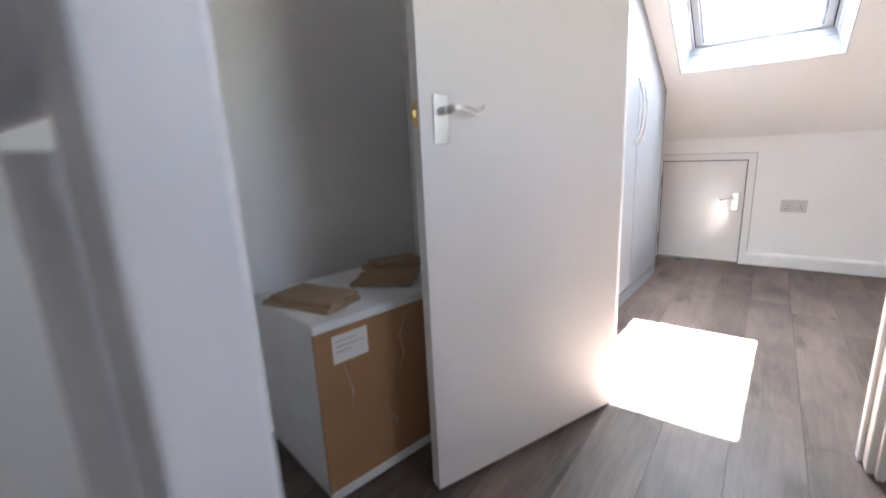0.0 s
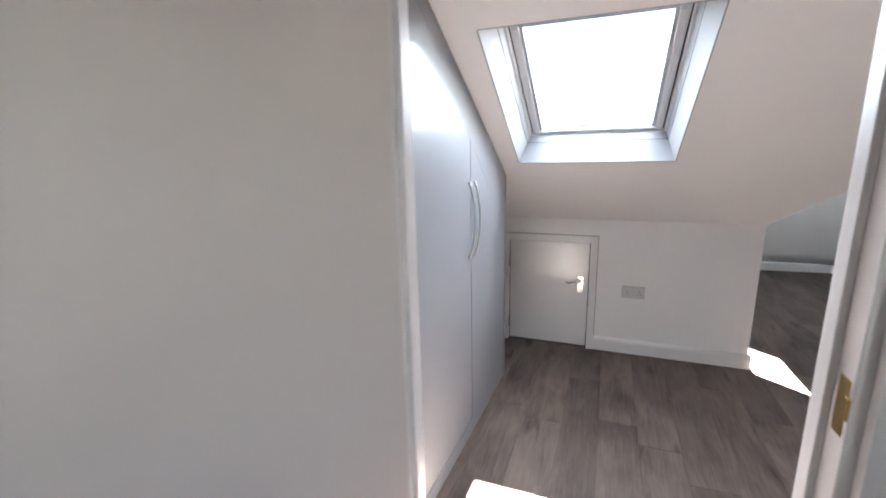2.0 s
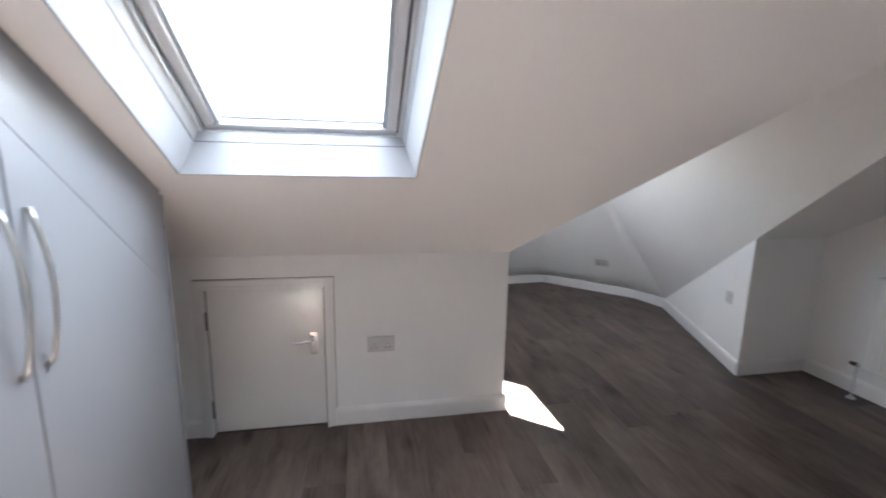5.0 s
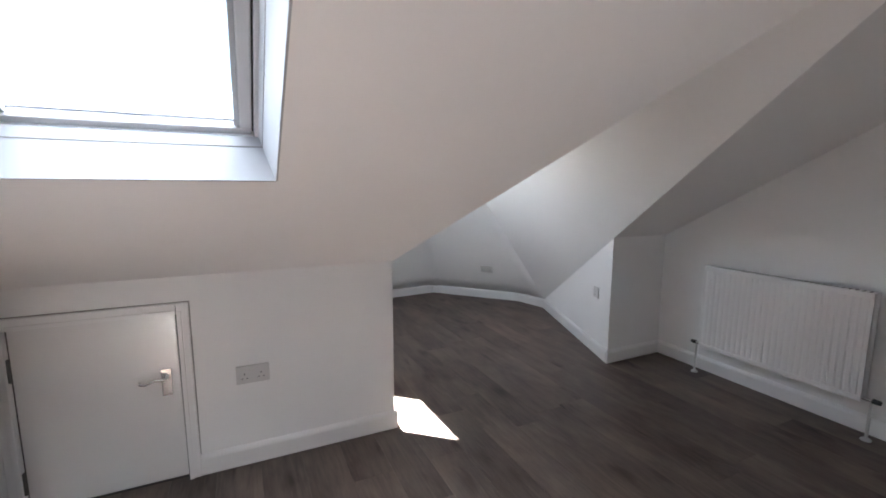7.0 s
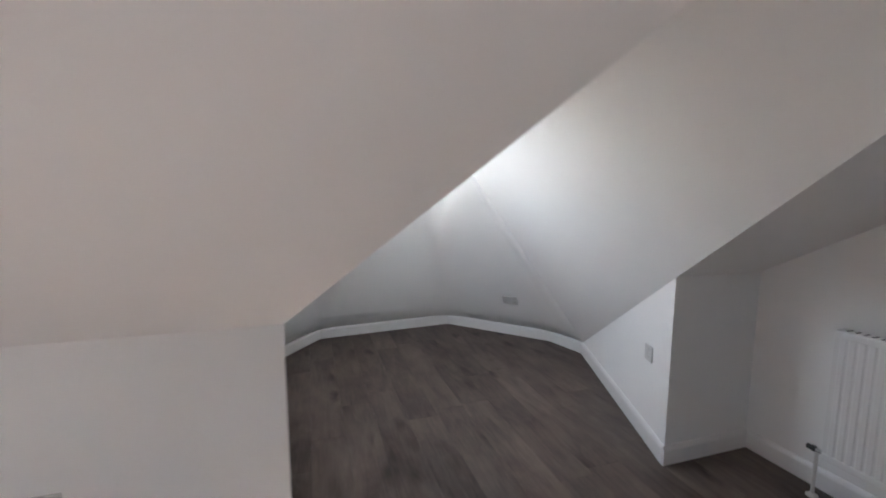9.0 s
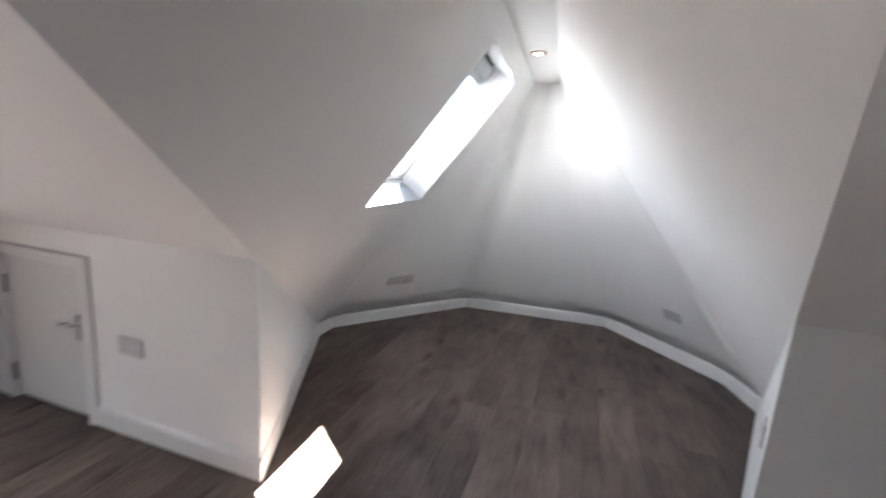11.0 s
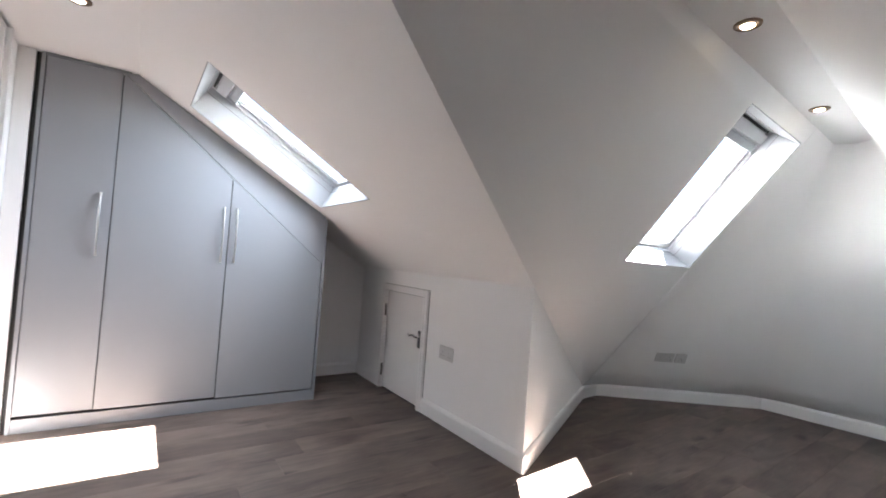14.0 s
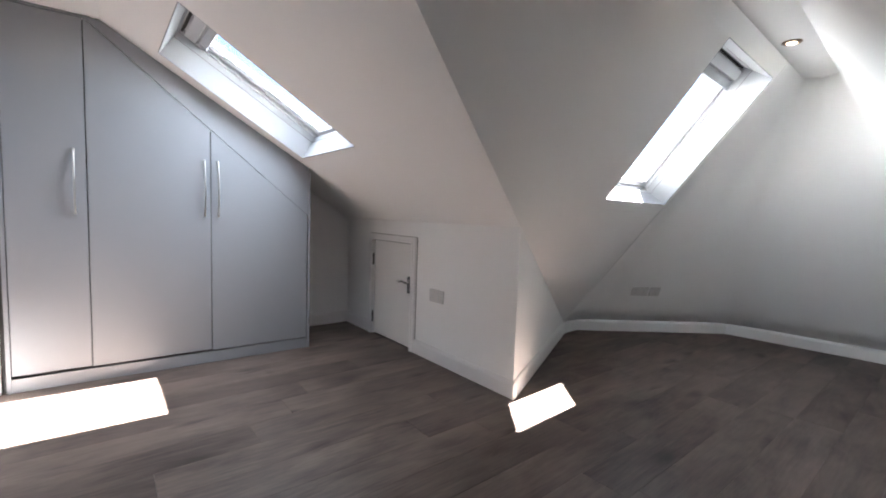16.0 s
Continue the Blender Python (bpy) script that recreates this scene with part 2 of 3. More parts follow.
EL, ER = (0.690, 1.98), (0.876, 1.98)
SK = 0.10                       # skirting height


def left_z(y):
    return KNEE - PITCH * y


KNEE_R = 0.985                  # top of the right low wall


def p3(p, z):
    return Vector((p[0], p[1], z))


def out_normal(pts, inside):
    """The polygon's mean normal, away from a place inside the room."""
    vs = [Vector(p) for p in pts]
    n = Vector((0, 0, 0))
    for a, b in zip(vs, vs[1:] + vs[:1]):
        n += a.cross(b)
    n.normalize()
    return n if n.dot(sum(vs, Vector((0, 0, 0))) / len(vs) - Vector(inside)) > 0 else -n


INSIDE = (0.7, -0.6, 1.0)


def roof_slab(name, pts, hole, thick, label, category="sloping ceiling", inside=INSIDE):
    n = out_normal(pts, inside)
    return structure(name, slab(pts, n * thick, hole), PLASTER, label, category)


# roof windows: corners in the plane of each slope, width across and way up the slope
U1 = Vector((0, -1, PITCH)).normalized()
N1 = Vector((0, PITCH, 1)).normalized()
S1 = Vector((1, 0, 0))
O1 = Vector((-1.422, -0.686, left_z(-0.686)))
W1, L1 = 0.775, 0.955
SL = 1.326
S2 = Vector((-LEAN, 1, 0)).normalized()
U2 = Vector((1, LEAN, SL)) - S2 * Vector((1, LEAN, SL)).dot(S2)
U2.normalize()
N2 = U2.cross(S2)
N2 = N2 if N2.z > 0 else -N2


def left_slope_z(x, y):
    return 0.985 + SL * (x + LEAN * y)


O2 = Vector((0.095, 0.622, left_slope_z(0.095, 0.622)))
W2, L2 = 0.845, 0.975


def hole_of(o, s, u, w, l):
    return [o, o + s * w, o + s * w + u * l, o + u * l]


H1, H2 = hole_of(O1, S1, U1, W1, L1), hole_of(O2, S2, U2, W2, L2)

# sloping ceilings
A_TOP, C_TOP = p3(A, left_z(0)), p3(C, KNEE_R)
EL0, ER0 = (EL[0] + LEAN * 0.43, 1.55), (ER[0] + LEAN * 0.43, 1.55)
EL0_, ER0_ = p3(EL0, CEIL), p3(ER0, CEIL)
V1_, V2_, EL_, ER_ = p3(V1, CEIL), p3(V2, CEIL), p3(EL, CEIL), p3(ER, CEIL)
roof_slab("sloping_ceiling_main", [(XL, 0, left_z(0)), A_TOP, (V1[0], V1[1], CEIL), (XL, V1[1], CEIL)], H1, 0.19, "matt white sloping plaster ceiling with a roof window")
roof_slab("sloping_ceiling_right", [C_TOP, (XR, C[1], KNEE_R), (XR, V2[1], CEIL), V2_], None, 0.15, "matt white sloping plaster ceiling above the radiator")
roof_slab("sloping_ceiling_alcove_left", [V1_, A_TOP, p3(F1, SK), EL0_], H2, 0.19, "matt white steep alcove slope with a roof window", inside=(0.8, 0.8, 1.0))
roof_slab("sloping_ceiling_alcove_right", [V2_, C_TOP, p3(F6, SK), ER0_], None, 0.15, "matt white steep alcove slope lit by daylight", inside=(0.8, 0.8, 1.0))


def rounded(points, cut, seg):
    """A polyline with its inner corners rounded."""
    out = [Vector(points[0])]
    for i in range(1, len(points) - 1):
        p, a, b = Vector(points[i]), Vector(points[i - 1]), Vector(points[i + 1])
        q0, q1 = p + (a - p).normalized() * cut, p + (b - p).normalized() * cut
        for k in range(seg + 1):
            t = k / seg
            out.append(q0 * (1 - t) ** 2 + p * 2 * t * (1 - t) + q1 * t * t)
    out.append(Vector(points[-1]))
    return out


def alcove_end():
    """The faceted end of the alcove: sloping facets that run together softly up to the end of the ridge."""
    low = []
    path = rounded([(*F1, 0), (*F2, 0), (*F3, 0), (*F4, 0), (*F5, 0), (*F6, 0)], 0.165, 7)
    for a, b in zip(path, path[1:]):
        n = max(1, int((b - a).length / 0.12))
        low += [a + (b - a) * k / n for k in range(n)]
    low.append(path[-1])
    total = sum((b - a).length for a, b in zip(low, low[1:]))
    run, rows = 0.0, []
    for i, p in enumerate(low):
        if i:
            run += (p - low[i - 1]).length
        f = run / total
        tops = (p3(EL0, CEIL), p3(EL, CEIL), p3(EL, CEIL).lerp(p3(ER, CEIL), 0.5) + Vector((0, 0.065, 0)), p3(ER, CEIL), p3(ER0, CEIL))
        marks = (0.0, 0.22, 0.5, 0.78, 1.0)
        k0 = max(k for k in range(4) if f >= marks[k] - 1e-9)
        tp = tops[k0].lerp(tops[k0 + 1], min(1, (f - marks[k0]) / (marks[k0 + 1] - marks[k0])))
        rows.append([Vector((p.x, p.y, SK)).lerp(tp, k / 14) for k in range(15)])
    bm = bmesh.new()
    mid = Vector((0.75, 1.5, 0.6))
    inner = [[bm.verts.new(q) for q in r] for r in rows]
    outer = [[bm.verts.new(q + Vector((q.x - mid.x, q.y - mid.y, 0.25)).normalized() * 0.12) for q in r] for r in rows]
    for grid in (inner, outer):
        for i in range(len(grid) - 1):
            for k in range(14):
                bm.faces.new((grid[i][k], grid[i + 1][k], grid[i + 1][k + 1], grid[i][k + 1]))
    for i in range(len(inner) - 1):
        for k in (0, 14):
            bm.faces.new((inner[i][k], inner[i + 1][k], outer[i + 1][k], outer[i][k]))
    for i in (0, len(inner) - 1):
        for k in range(14):
            bm.faces.new((inner[i][k], inner[i][k + 1], outer[i][k + 1], outer[i][k]))
    return structure("wall_alcove_end", bm, PLASTER, "matt white faceted plaster end wall leaning inwards", "wall", smooth=True)


alcove_end()

# flat ceiling: main strip and ridge strip
structure("ceiling", slab([(XL, YB, CEIL), (XR, YB, CEIL), (XR, V2[1], CEIL), V2_, ER0_, ER_, (0.783, 2.045, CEIL), EL_, EL0_, V1_, (XL, V1[1], CEIL)], (0, 0, 0.15)), PLASTER,
          "flat matt white plaster ceiling strip with recessed spotlights", "ceiling")


# walls
def wall(name, pts, out, label="matt white painted plaster wall", hole=None, mitre=None):
    """A flat wall; mitre = (x, shift) draws the far edge at x back behind the wall that meets it there."""
    bm = slab(pts, Vector(out), hole)
    if mitre:
        for v in bm.verts:
            if abs(v.co.x - mitre[0]) < 0.002 and abs(v.co.y - pts[0][1]) > 0.05:
                v.co.x += mitre[1]
    return structure(name, bm, PLASTER, label, "wall")


AD = dict(x0=-1.62, x1=-1.039, z1=0.798)   # little eaves door
wall("wall_knee_left", [(XL, 0, 0), (AD["x0"], 0, 0), (AD["x0"], 0, AD["z1"]), (AD["x1"], 0, AD["z1"]), (AD["x1"], 0, 0), (A[0], 0, 0), A_TOP, (XL, 0, KNEE)], (0, 0.1, 0),
     "low matt white knee wall under the roof slope", mitre=(A[0], -0.06))
d = (p3(F1, 0) - p3(A, 0)).normalized()
wall("wall_alcove_left", [p3(A, 0), p3(F1, 0), p3(F1, SK), A_TOP], Vector((-0.1, 0.06, 0)), "low triangular matt white side wall")
d = (p3(F6, 0) - p3(C, 0)).normalized()
wall("wall_alcove_right", [p3(C, 0), p3(F6, 0), p3(F6, SK), C_TOP], Vector((0.1, 0.06, 0)), "low triangular matt white side wall with a socket")
wall("wall_knee_right", [(C[0], C[1], 0), (XR, C[1], 0), (XR, C[1], KNEE_R), C_TOP], (0, 0.1, 0), "low matt white knee wall beside the radiator", mitre=(C[0], 0.05))
for nm, a, b in (("a", F1, F2), ("b", F2, F3), ("c", F3, F4), ("d", F4, F5), ("e", F5, F6)):
    d = (p3(b, 0) - p3(a, 0)).normalized()
    wall("wall_base_" + nm, [p3(a, 0), p3(b, 0), p3(b, SK), p3(a, SK)], Vector((-d.y, d.x, 0)) * 0.06, "white plaster upstand behind the skirting")
wall("wall_radiator", [(XR, C[1], 0), (XR, YB, 0), (XR, YB, CEIL), (XR, V2[1], CEIL), (XR, C[1], KNEE_R)], (0.12, 0, 0), "matt white gable wall behind the radiator")
wall("wall_left", [(XL, 0, 0), (XL, YB, 0), (XL, YB, CEIL), (XL, V1[1], CEIL), (XL, 0, KNEE)], (-0.12, 0, 0), "matt white wall beyond the wardrobe")

DX0, DX1, DZ = -1.362, -0.578, 2.03      # doorway
wall("wall_entrance", [(LX0 - 0.1, YB, 0), (DX0, YB, 0), (DX0, YB, DZ), (DX1, YB, DZ), (DX1, YB, 0), (XR, YB, 0), (XR, YB, CEIL + 0.32), (LX0 - 0.1, YB, CEIL + 0.32)], (0, YL - YB, 0),
     "matt white entrance wall with a doorway")

# landing
wall("wall_landing_left", [(LX0, YL, 0), (LX0, LY0, 0), (LX0, LY0, LZ), (LX0, YL, LZ)], (-0.1, 0, 0), "grey-white landing wall in shade")
wall("wall_landing_right", [(LX1, YL, 0), (LX1, LY0, 0), (LX1, LY0, LZ), (LX1, YL, LZ)], (0.1, 0, 0), "grey-white landing wall with an unseen opening added for light",
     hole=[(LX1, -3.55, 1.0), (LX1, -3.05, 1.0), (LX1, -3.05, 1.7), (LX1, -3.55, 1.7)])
wall("wall_landing_back", [(LX0, LY0, 0), (LX1, LY0, 0), (LX1, LY0, LZ), (LX0, LY0, LZ)], (0, -0.1, 0), "grey-white landing wall in shade")
structure("ceiling_landing", slab([(LX0, LY0, LZ), (LX1, LY0, LZ), (LX1, YL, LZ), (LX0, YL, LZ)], (0, 0, 0.1)), PLASTER, "flat matt white landing ceiling", "ceiling")


# ---- skirting boards ----
def skirting(a, b, side, label="white painted wooden skirting board"):
    """From a to b on the floor; side points into the room."""
    a, b, side = Vector((*a, 0)), Vector((*b, 0)), Vector((*side, 0)).normalized()
    prof = [(0, 0), (0.016, 0), (0.016, SK - 0.022), (0.013, SK - 0.012), (0.008, SK - 0.004), (0.005, SK), (0, SK)]
    return structure("baseboard", prism([a + side * x + Vector((0, 0, z + 0.002)) for x, z in prof], b - a), TRIM, label, "skirting board")


def inward(a, b, into):
    d = Vector((b[0] - a[0], b[1] - a[1]))
    n = Vector((-d.y, d.x)).normalized()
    return n if n.dot(Vector(into) - Vector(a)) > 0 else -n


skirting((-0.990, 0), (A[0] + 0.016, 0), (0, -1))
skirting((XL, 0), (-1.672, 0), (0, -1))
skirting((XL, -0.016), (XL, -0.59), (1, 0))
MID = (0.75, 1.3)
for a, b in ((A, F1), (F1, F2), (F2, F3), (F3, F4), (F4, F5), (F5, F6), (F6, C)):
    skirting(a, b, inward(a, b, MID))
skirting((C[0] - 0.016, C[1]), (XR, C[1]), (0, -1))
skirting((XR, C[1]), (XR, YB), (-1, 0))
skirting((DX1 + 0.07, YB), (XR, YB), (0, 1))
skirting((DX1 + 0.07, YL), (LX1, YL), (0, -1))
skirting((LX0, YL), (LX0, LY0), (1, 0))


# ---- roof windows ----
def roof_window(name, o, s, u, n, w, l, depth, label, day, drop):
    """Frame, sash, ventilation flap and pane in a plane above the slope; local x across, y up the slope, z outwards."""
    m = Matrix((s, u, n)).transposed().to_4x4()
    m.translation = o
    e = base(name, m, label, "roof window", kind="structure")
    z0 = depth - 0.045
    inset = 0.042
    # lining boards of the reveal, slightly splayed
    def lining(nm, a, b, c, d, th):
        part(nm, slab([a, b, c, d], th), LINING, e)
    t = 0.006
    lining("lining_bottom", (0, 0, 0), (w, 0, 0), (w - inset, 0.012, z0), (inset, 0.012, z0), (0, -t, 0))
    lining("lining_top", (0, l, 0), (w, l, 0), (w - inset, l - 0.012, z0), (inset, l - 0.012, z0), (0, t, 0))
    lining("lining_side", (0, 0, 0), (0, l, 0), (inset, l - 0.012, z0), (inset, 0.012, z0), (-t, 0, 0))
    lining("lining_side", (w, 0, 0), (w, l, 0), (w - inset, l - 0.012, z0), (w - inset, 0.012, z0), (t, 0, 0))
    # shade of a shallow groove round the lining, as grey strips, a hand's breadth inside the room edge
    k = 0.76
    ix, iy, gz = inset * k, 0.012 * k, z0 * k
    for b in ((ix, iy - 0.001, gz - 0.0015, w - ix, iy + 0.0012, gz + 0.0015), (ix, l - iy - 0.0012, gz - 0.0015, w - ix, l - iy + 0.001, gz + 0.0015),
              (ix - 0.001, iy, gz - 0.0015, ix + 0.0012, l - iy, gz + 0.0015), (w - ix - 0.0012, iy, gz - 0.0015, w - ix + 0.001, l - iy, gz + 0.0015)):
        part("groove_shade", box(*b), JOINT_SHADE, e, "grey strip painted as the shade of a lining groove")
    x0, x1, y0, y1 = inset - 0.012, w - inset + 0.012, -drop, l
    f = 0.024
    for nm, b in (("frame_bottom", (x0, y0, z0, x1, y0 + f, z0 + 0.08)), ("frame_top", (x0, y1 - f, z0, x1, y1, z0 + 0.08)),
                  ("frame_side", (x0, y0 + f, z0, x0 + f, y1 - f, z0 + 0.08)), ("frame_side", (x1 - f, y0 + f, z0, x1, y1 - f, z0 + 0.08))):
        part(nm, box(*b, 0.004), PINE, e)
    # Shaded gap between frame and sash, drawn with dark strips.
    for b in ((x0 + f - 0.002, y0 + f - 0.002, x1 - f + 0.002, y0 + f + 0.008), (x0 + f - 0.002, y1 - f - 0.008, x1 - f + 0.002, y1 - f + 0.002),
              (x0 + f - 0.002, y0 + f + 0.008, x0 + f + 0.008, y1 - f - 0.008), (x1 - f - 0.008, y0 + f + 0.008, x1 - f + 0.002, y1 - f - 0.008)):
        part("frame_gap_shade", box(b[0], b[1], z0 + 0.03, b[2], b[3], z0 + 0.036), EDGE_DARK, e, "dark strip painted as shade in the gap between frame and sash")
    g, q = f + 0.006, 0.036
    sx0, sx1, sy0, sy1 = x0 + g, x1 - g, y0 + g, y1 - g
    sash = part("sash", box(sx0, sy0, z0 + 0.018, sx1, sy0 + q, z0 + 0.07, 0.005), PINE, e, "white lacquered sash")
    part("sash_rail", box(sx0, sy1 - 0.135, z0 + 0.018, sx1, sy1, z0 + 0.07, 0.005), PINE, sash)
    part("sash_stile", box(sx0, sy0 + q, z0 + 0.018, sx0 + q, sy1 - 0.135, z0 + 0.07, 0.005), PINE, sash)
    part("sash_stile", box(sx1 - q, sy0 + q, z0 + 0.018, sx1, sy1 - 0.135, z0 + 0.07, 0.005), PINE, sash)
    part("glazing_bead", box(sx0 + q, sy0 + q, z0 + 0.028, sx0 + q + 0.016, sy1 - 0.135, z0 + 0.05, 0.003), GREY_ALU, sash, "grey glazing bead")
    part("glazing_bead", box(sx1 - q - 0.016, sy0 + q, z0 + 0.028, sx1 - q, sy1 - 0.135, z0 + 0.05, 0.003), GREY_ALU, sash, "grey glazing bead")
    part("gasket", box(sx0 + q, sy0 + q, z0 + 0.05, sx1 - q, sy0 + q + 0.005, z0 + 0.062), GREY_ALU, sash, "dark rubber gasket")
    part("bead", box(sx0 + q, sy0 + q + 0.088, z0 + 0.075, sx1 - q, sy0 + q + 0.094, z0 + 0.082), GREY_ALU, sash, "dark outer edge line")
    # pull bar and vent flap across the top
    flap = part("vent_flap", box(sx0 + 0.02, sy1 - 0.075, z0 - 0.012, sx1 - 0.02, sy1 - 0.012, z0 + 0.02, 0.006), PINE, e, "white ventilation flap")
    part("vent_slot", box(sx0 + 0.02, sy1 + 0.001, z0 - 0.002, sx1 - 0.02, sy1 + 0.012, z0 + 0.001), EDGE_DARK, flap, "dark ventilation slot")
    part("pull_bar", box(sx0 + 0.02, sy1 - 0.135, z0 - 0.004, sx1 - 0.02, sy1 - 0.085, z0 + 0.03, 0.006), GREY_ALU, flap, "grey aluminium pull bar")
    for k in (0, 1):
        xx = sx0 + 0.03 if k == 0 else sx1 - 0.03
        part("bracket", box(xx - 0.012, sy1 - 0.14, z0 - 0.008, xx + 0.012, sy1 - 0.08, z0 + 0.012, 0.003), GREY_ALU, flap)
    pane = part("pane", box(sx0 + q - 0.008, sy0 + q - 0.008, z0 + 0.052, sx1 - q + 0.008, sy1 - 0.127, z0 + 0.058), GLASS, e, "clear glass pane")
    pane.visible_shadow = False
    # the sky's light in the opening
    lamp = new(name + "_daylight", bpy.data.lights.new("daylight", "AREA"))
    lamp.data.shape, lamp.data.size, lamp.data.size_y = "RECTANGLE", sx1 - sx0 - 2 * q, sy1 - sy0 - 2 * q - 0.03
    lamp.data.energy, lamp.data.color, lamp.data.spread = day, (0.82, 0.90, 1.0), radians(140)
    lamp.matrix_world = m @ pose((sx0 + sx1) / 2, (sy0 + sy1) / 2 - 0.015, z0 + 0.085)
    return e


roof_window("window_1", O1, S1, U1, N1, W1, L1, 0.205, "white-framed roof window in the main slope, blown out by the bright sky", DAY, 0.04)
roof_window("window_2", O2, S2, U2, N2, W2, L2, 0.205, "white-framed roof window in the steep alcove slope", ALCOVE_DAY, 0.0)
# Unseen window and lamp, added to light the open door and landing.
fill_win = base("window_3", pose(LX1, -3.3, 1.35), "unseen white-framed landing window added for light", "window", kind="structure")
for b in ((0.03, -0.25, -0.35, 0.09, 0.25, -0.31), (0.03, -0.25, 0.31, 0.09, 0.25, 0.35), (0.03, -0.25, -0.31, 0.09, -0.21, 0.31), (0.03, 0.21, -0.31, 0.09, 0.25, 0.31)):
    part("window_frame", box(*b, 0.004), TRIM, fill_win)
wl = new("landing_fill_light", bpy.data.lights.new("daylight", "AREA"))
wl.data.shape, wl.data.size, wl.data.size_y, wl.data.energy, wl.data.color = "RECTANGLE", 0.42, 0.62, LANDING_FILL, (0.85, 0.9, 1.0)
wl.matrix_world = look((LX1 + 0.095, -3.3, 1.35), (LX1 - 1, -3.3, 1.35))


# ---- lever handles ----
def lever(parent, x, y, z, plate_h, plate_w, reach, metal=CHROME):
    """A short back plate with a scrolled lever; local y points out of the door, the lever runs along +x."""
    pl = part("handle_plate", box(x - plate_w / 2, y, z - plate_h * 0.66, x + plate_w / 2, y + 0.006, z + plate_h * 0.34, 0.0025), metal, parent, "polished chrome back plate")
    part("spindle_rose", tube([(x, y + 0.006, z), (x, y + 0.035, z)], [0.0105, 0.008], 14), metal, pl)
    pts = [(0, 0), (0.18, 0.008), (0.38, 0.013), (0.58, 0.004), (0.76, -0.006), (0.9, -0.002), (1.0, 0.010)]
    part("lever", tube([(x + reach * a, y + 0.038 + 0.006 * math.sin(3 * a), z + b * 0.8) for a, b in pts], [0.0095, 0.0085, 0.007, 0.0065, 0.0068, 0.0072, 0.006], 12), metal, pl, "scrolled chrome lever", smooth=True)
    for dz in (0.27, -0.59):
        part("screw", tube([(x, y + 0.005, z + plate_h * dz), (x, y + 0.0075, z + plate_h * dz)], 0.0035, 10), metal, pl)


# ---- eaves door ----
ed = base("door_1", pose(0, 0, 0), "small closed white gloss-painted eaves door", "door", kind="structure")
part("door_leaf", box(AD["x0"] + 0.006, 0.010, 0.010, AD["x1"] - 0.007, 0.040, AD["z1"] - 0.008, 0.002), GLOSS_WHITE, ed)
# Solid dark block in place of the unlit void, keeps the gaps dark.
part("void_shade_block", box(AD["x0"] + 0.001, 0.043, 0.001, AD["x1"] - 0.001, 0.098, AD["z1"] - 0.001), EDGE_DARK, ed, "dark block painted as the unlit loft void behind the door gaps")


def architrave(parent, x0, x1, z1, y, out, width=0.055, th=0.018, name="architrave"):
    """Three moulded boards round an opening on the wall face at y; out is -1 or 1."""
    for nm, b in ((name, (x0 - width, 0, x0, z1)), (name, (x1, 0, x1 + width, z1))):
        part(nm, box(b[0], min(y, y + out * th), 0.001, b[2], max(y, y + out * th), b[3] + width, 0.004), TRIM, parent)
        inner = b[2] if b[0] < x0 else b[0]
        e0, e1 = sorted((inner, inner + (-0.018 if b[0] < x0 else 0.018)))
        part("bead", box(e0, min(y + out * th, y + out * (th + 0.005)), 0.001, e1, max(y + out * th, y + out * (th + 0.005)), z1 + 0.012, 0.002), TRIM, parent)
    part(name, box(x0, min(y, y + out * th), z1, x1, max(y, y + out * th), z1 + width, 0.004), TRIM, parent)
    part("bead", box(x0, min(y + out * th, y + out * (th + 0.005)), z1, x1, max(y + out * th, y + out * (th + 0.005)), z1 + 0.018, 0.002), TRIM, parent)


architrave(ed, AD["x0"], AD["x1"], AD["z1"], 0.0, -1, 0.048, 0.02)
# Shade in the gap round the leaf, put in as dark strips.
for b in ((AD["x1"] - 0.0065, 0.014, 0.01, AD["x1"] - 0.0005, 0.02, AD["z1"] - 0.001), (AD["x0"] + 0.001, 0.014, 0.01, AD["x0"] + 0.0055, 0.02, AD["z1"] - 0.001),
          (AD["x0"] + 0.0055, 0.014, AD["z1"] - 0.0075, AD["x1"] - 0.0065, 0.02, AD["z1"] - 0.001)):
    part("leaf_gap_shade", box(*b), EDGE_DARK, ed, "dark strip painted as shade in the gap round the leaf")
# Shadow gap along the architrave, painted as thin grey strips.
for b in ((AD["x1"] + 0.048, -0.003, SK, AD["x1"] + 0.051, 0.0, AD["z1"] + 0.051), (AD["x0"] - 0.048, -0.003, AD["z1"] + 0.048, AD["x1"] + 0.048, 0.0, AD["z1"] + 0.051)):
    part("joint_shade_strip", box(*b), JOINT_SHADE, ed, "grey strip painted as the shadow gap along the architrave")
eh = new("door_handle")
eh.parent = ed
eh.matrix_basis = pose(-1.10, 0.010, 0.503, 0, 0, 180)
lever(eh, 0, 0, 0, 0.125, 0.04, 0.10)
part("keep", box(AD["x1"] - 0.004, -0.004, 0.47, AD["x1"] + 0.006, 0.004, 0.53, 0.001), DARK_STEEL, ed, "small dull steel latch keep")
for z in (0.10, 0.585):
    part("hinge", tube([(AD["x0"] + 0.003, -0.004, z), (AD["x0"] + 0.003, -0.004, z + 0.095)], 0.0075, 10), DARK_STEEL, ed, "dull steel butt hinge")


# ---- entrance doorway and door ----
fr = base("door_frame", pose(0, 0, 0), "white painted door lining with stops and architraves", "door frame", kind="structure")
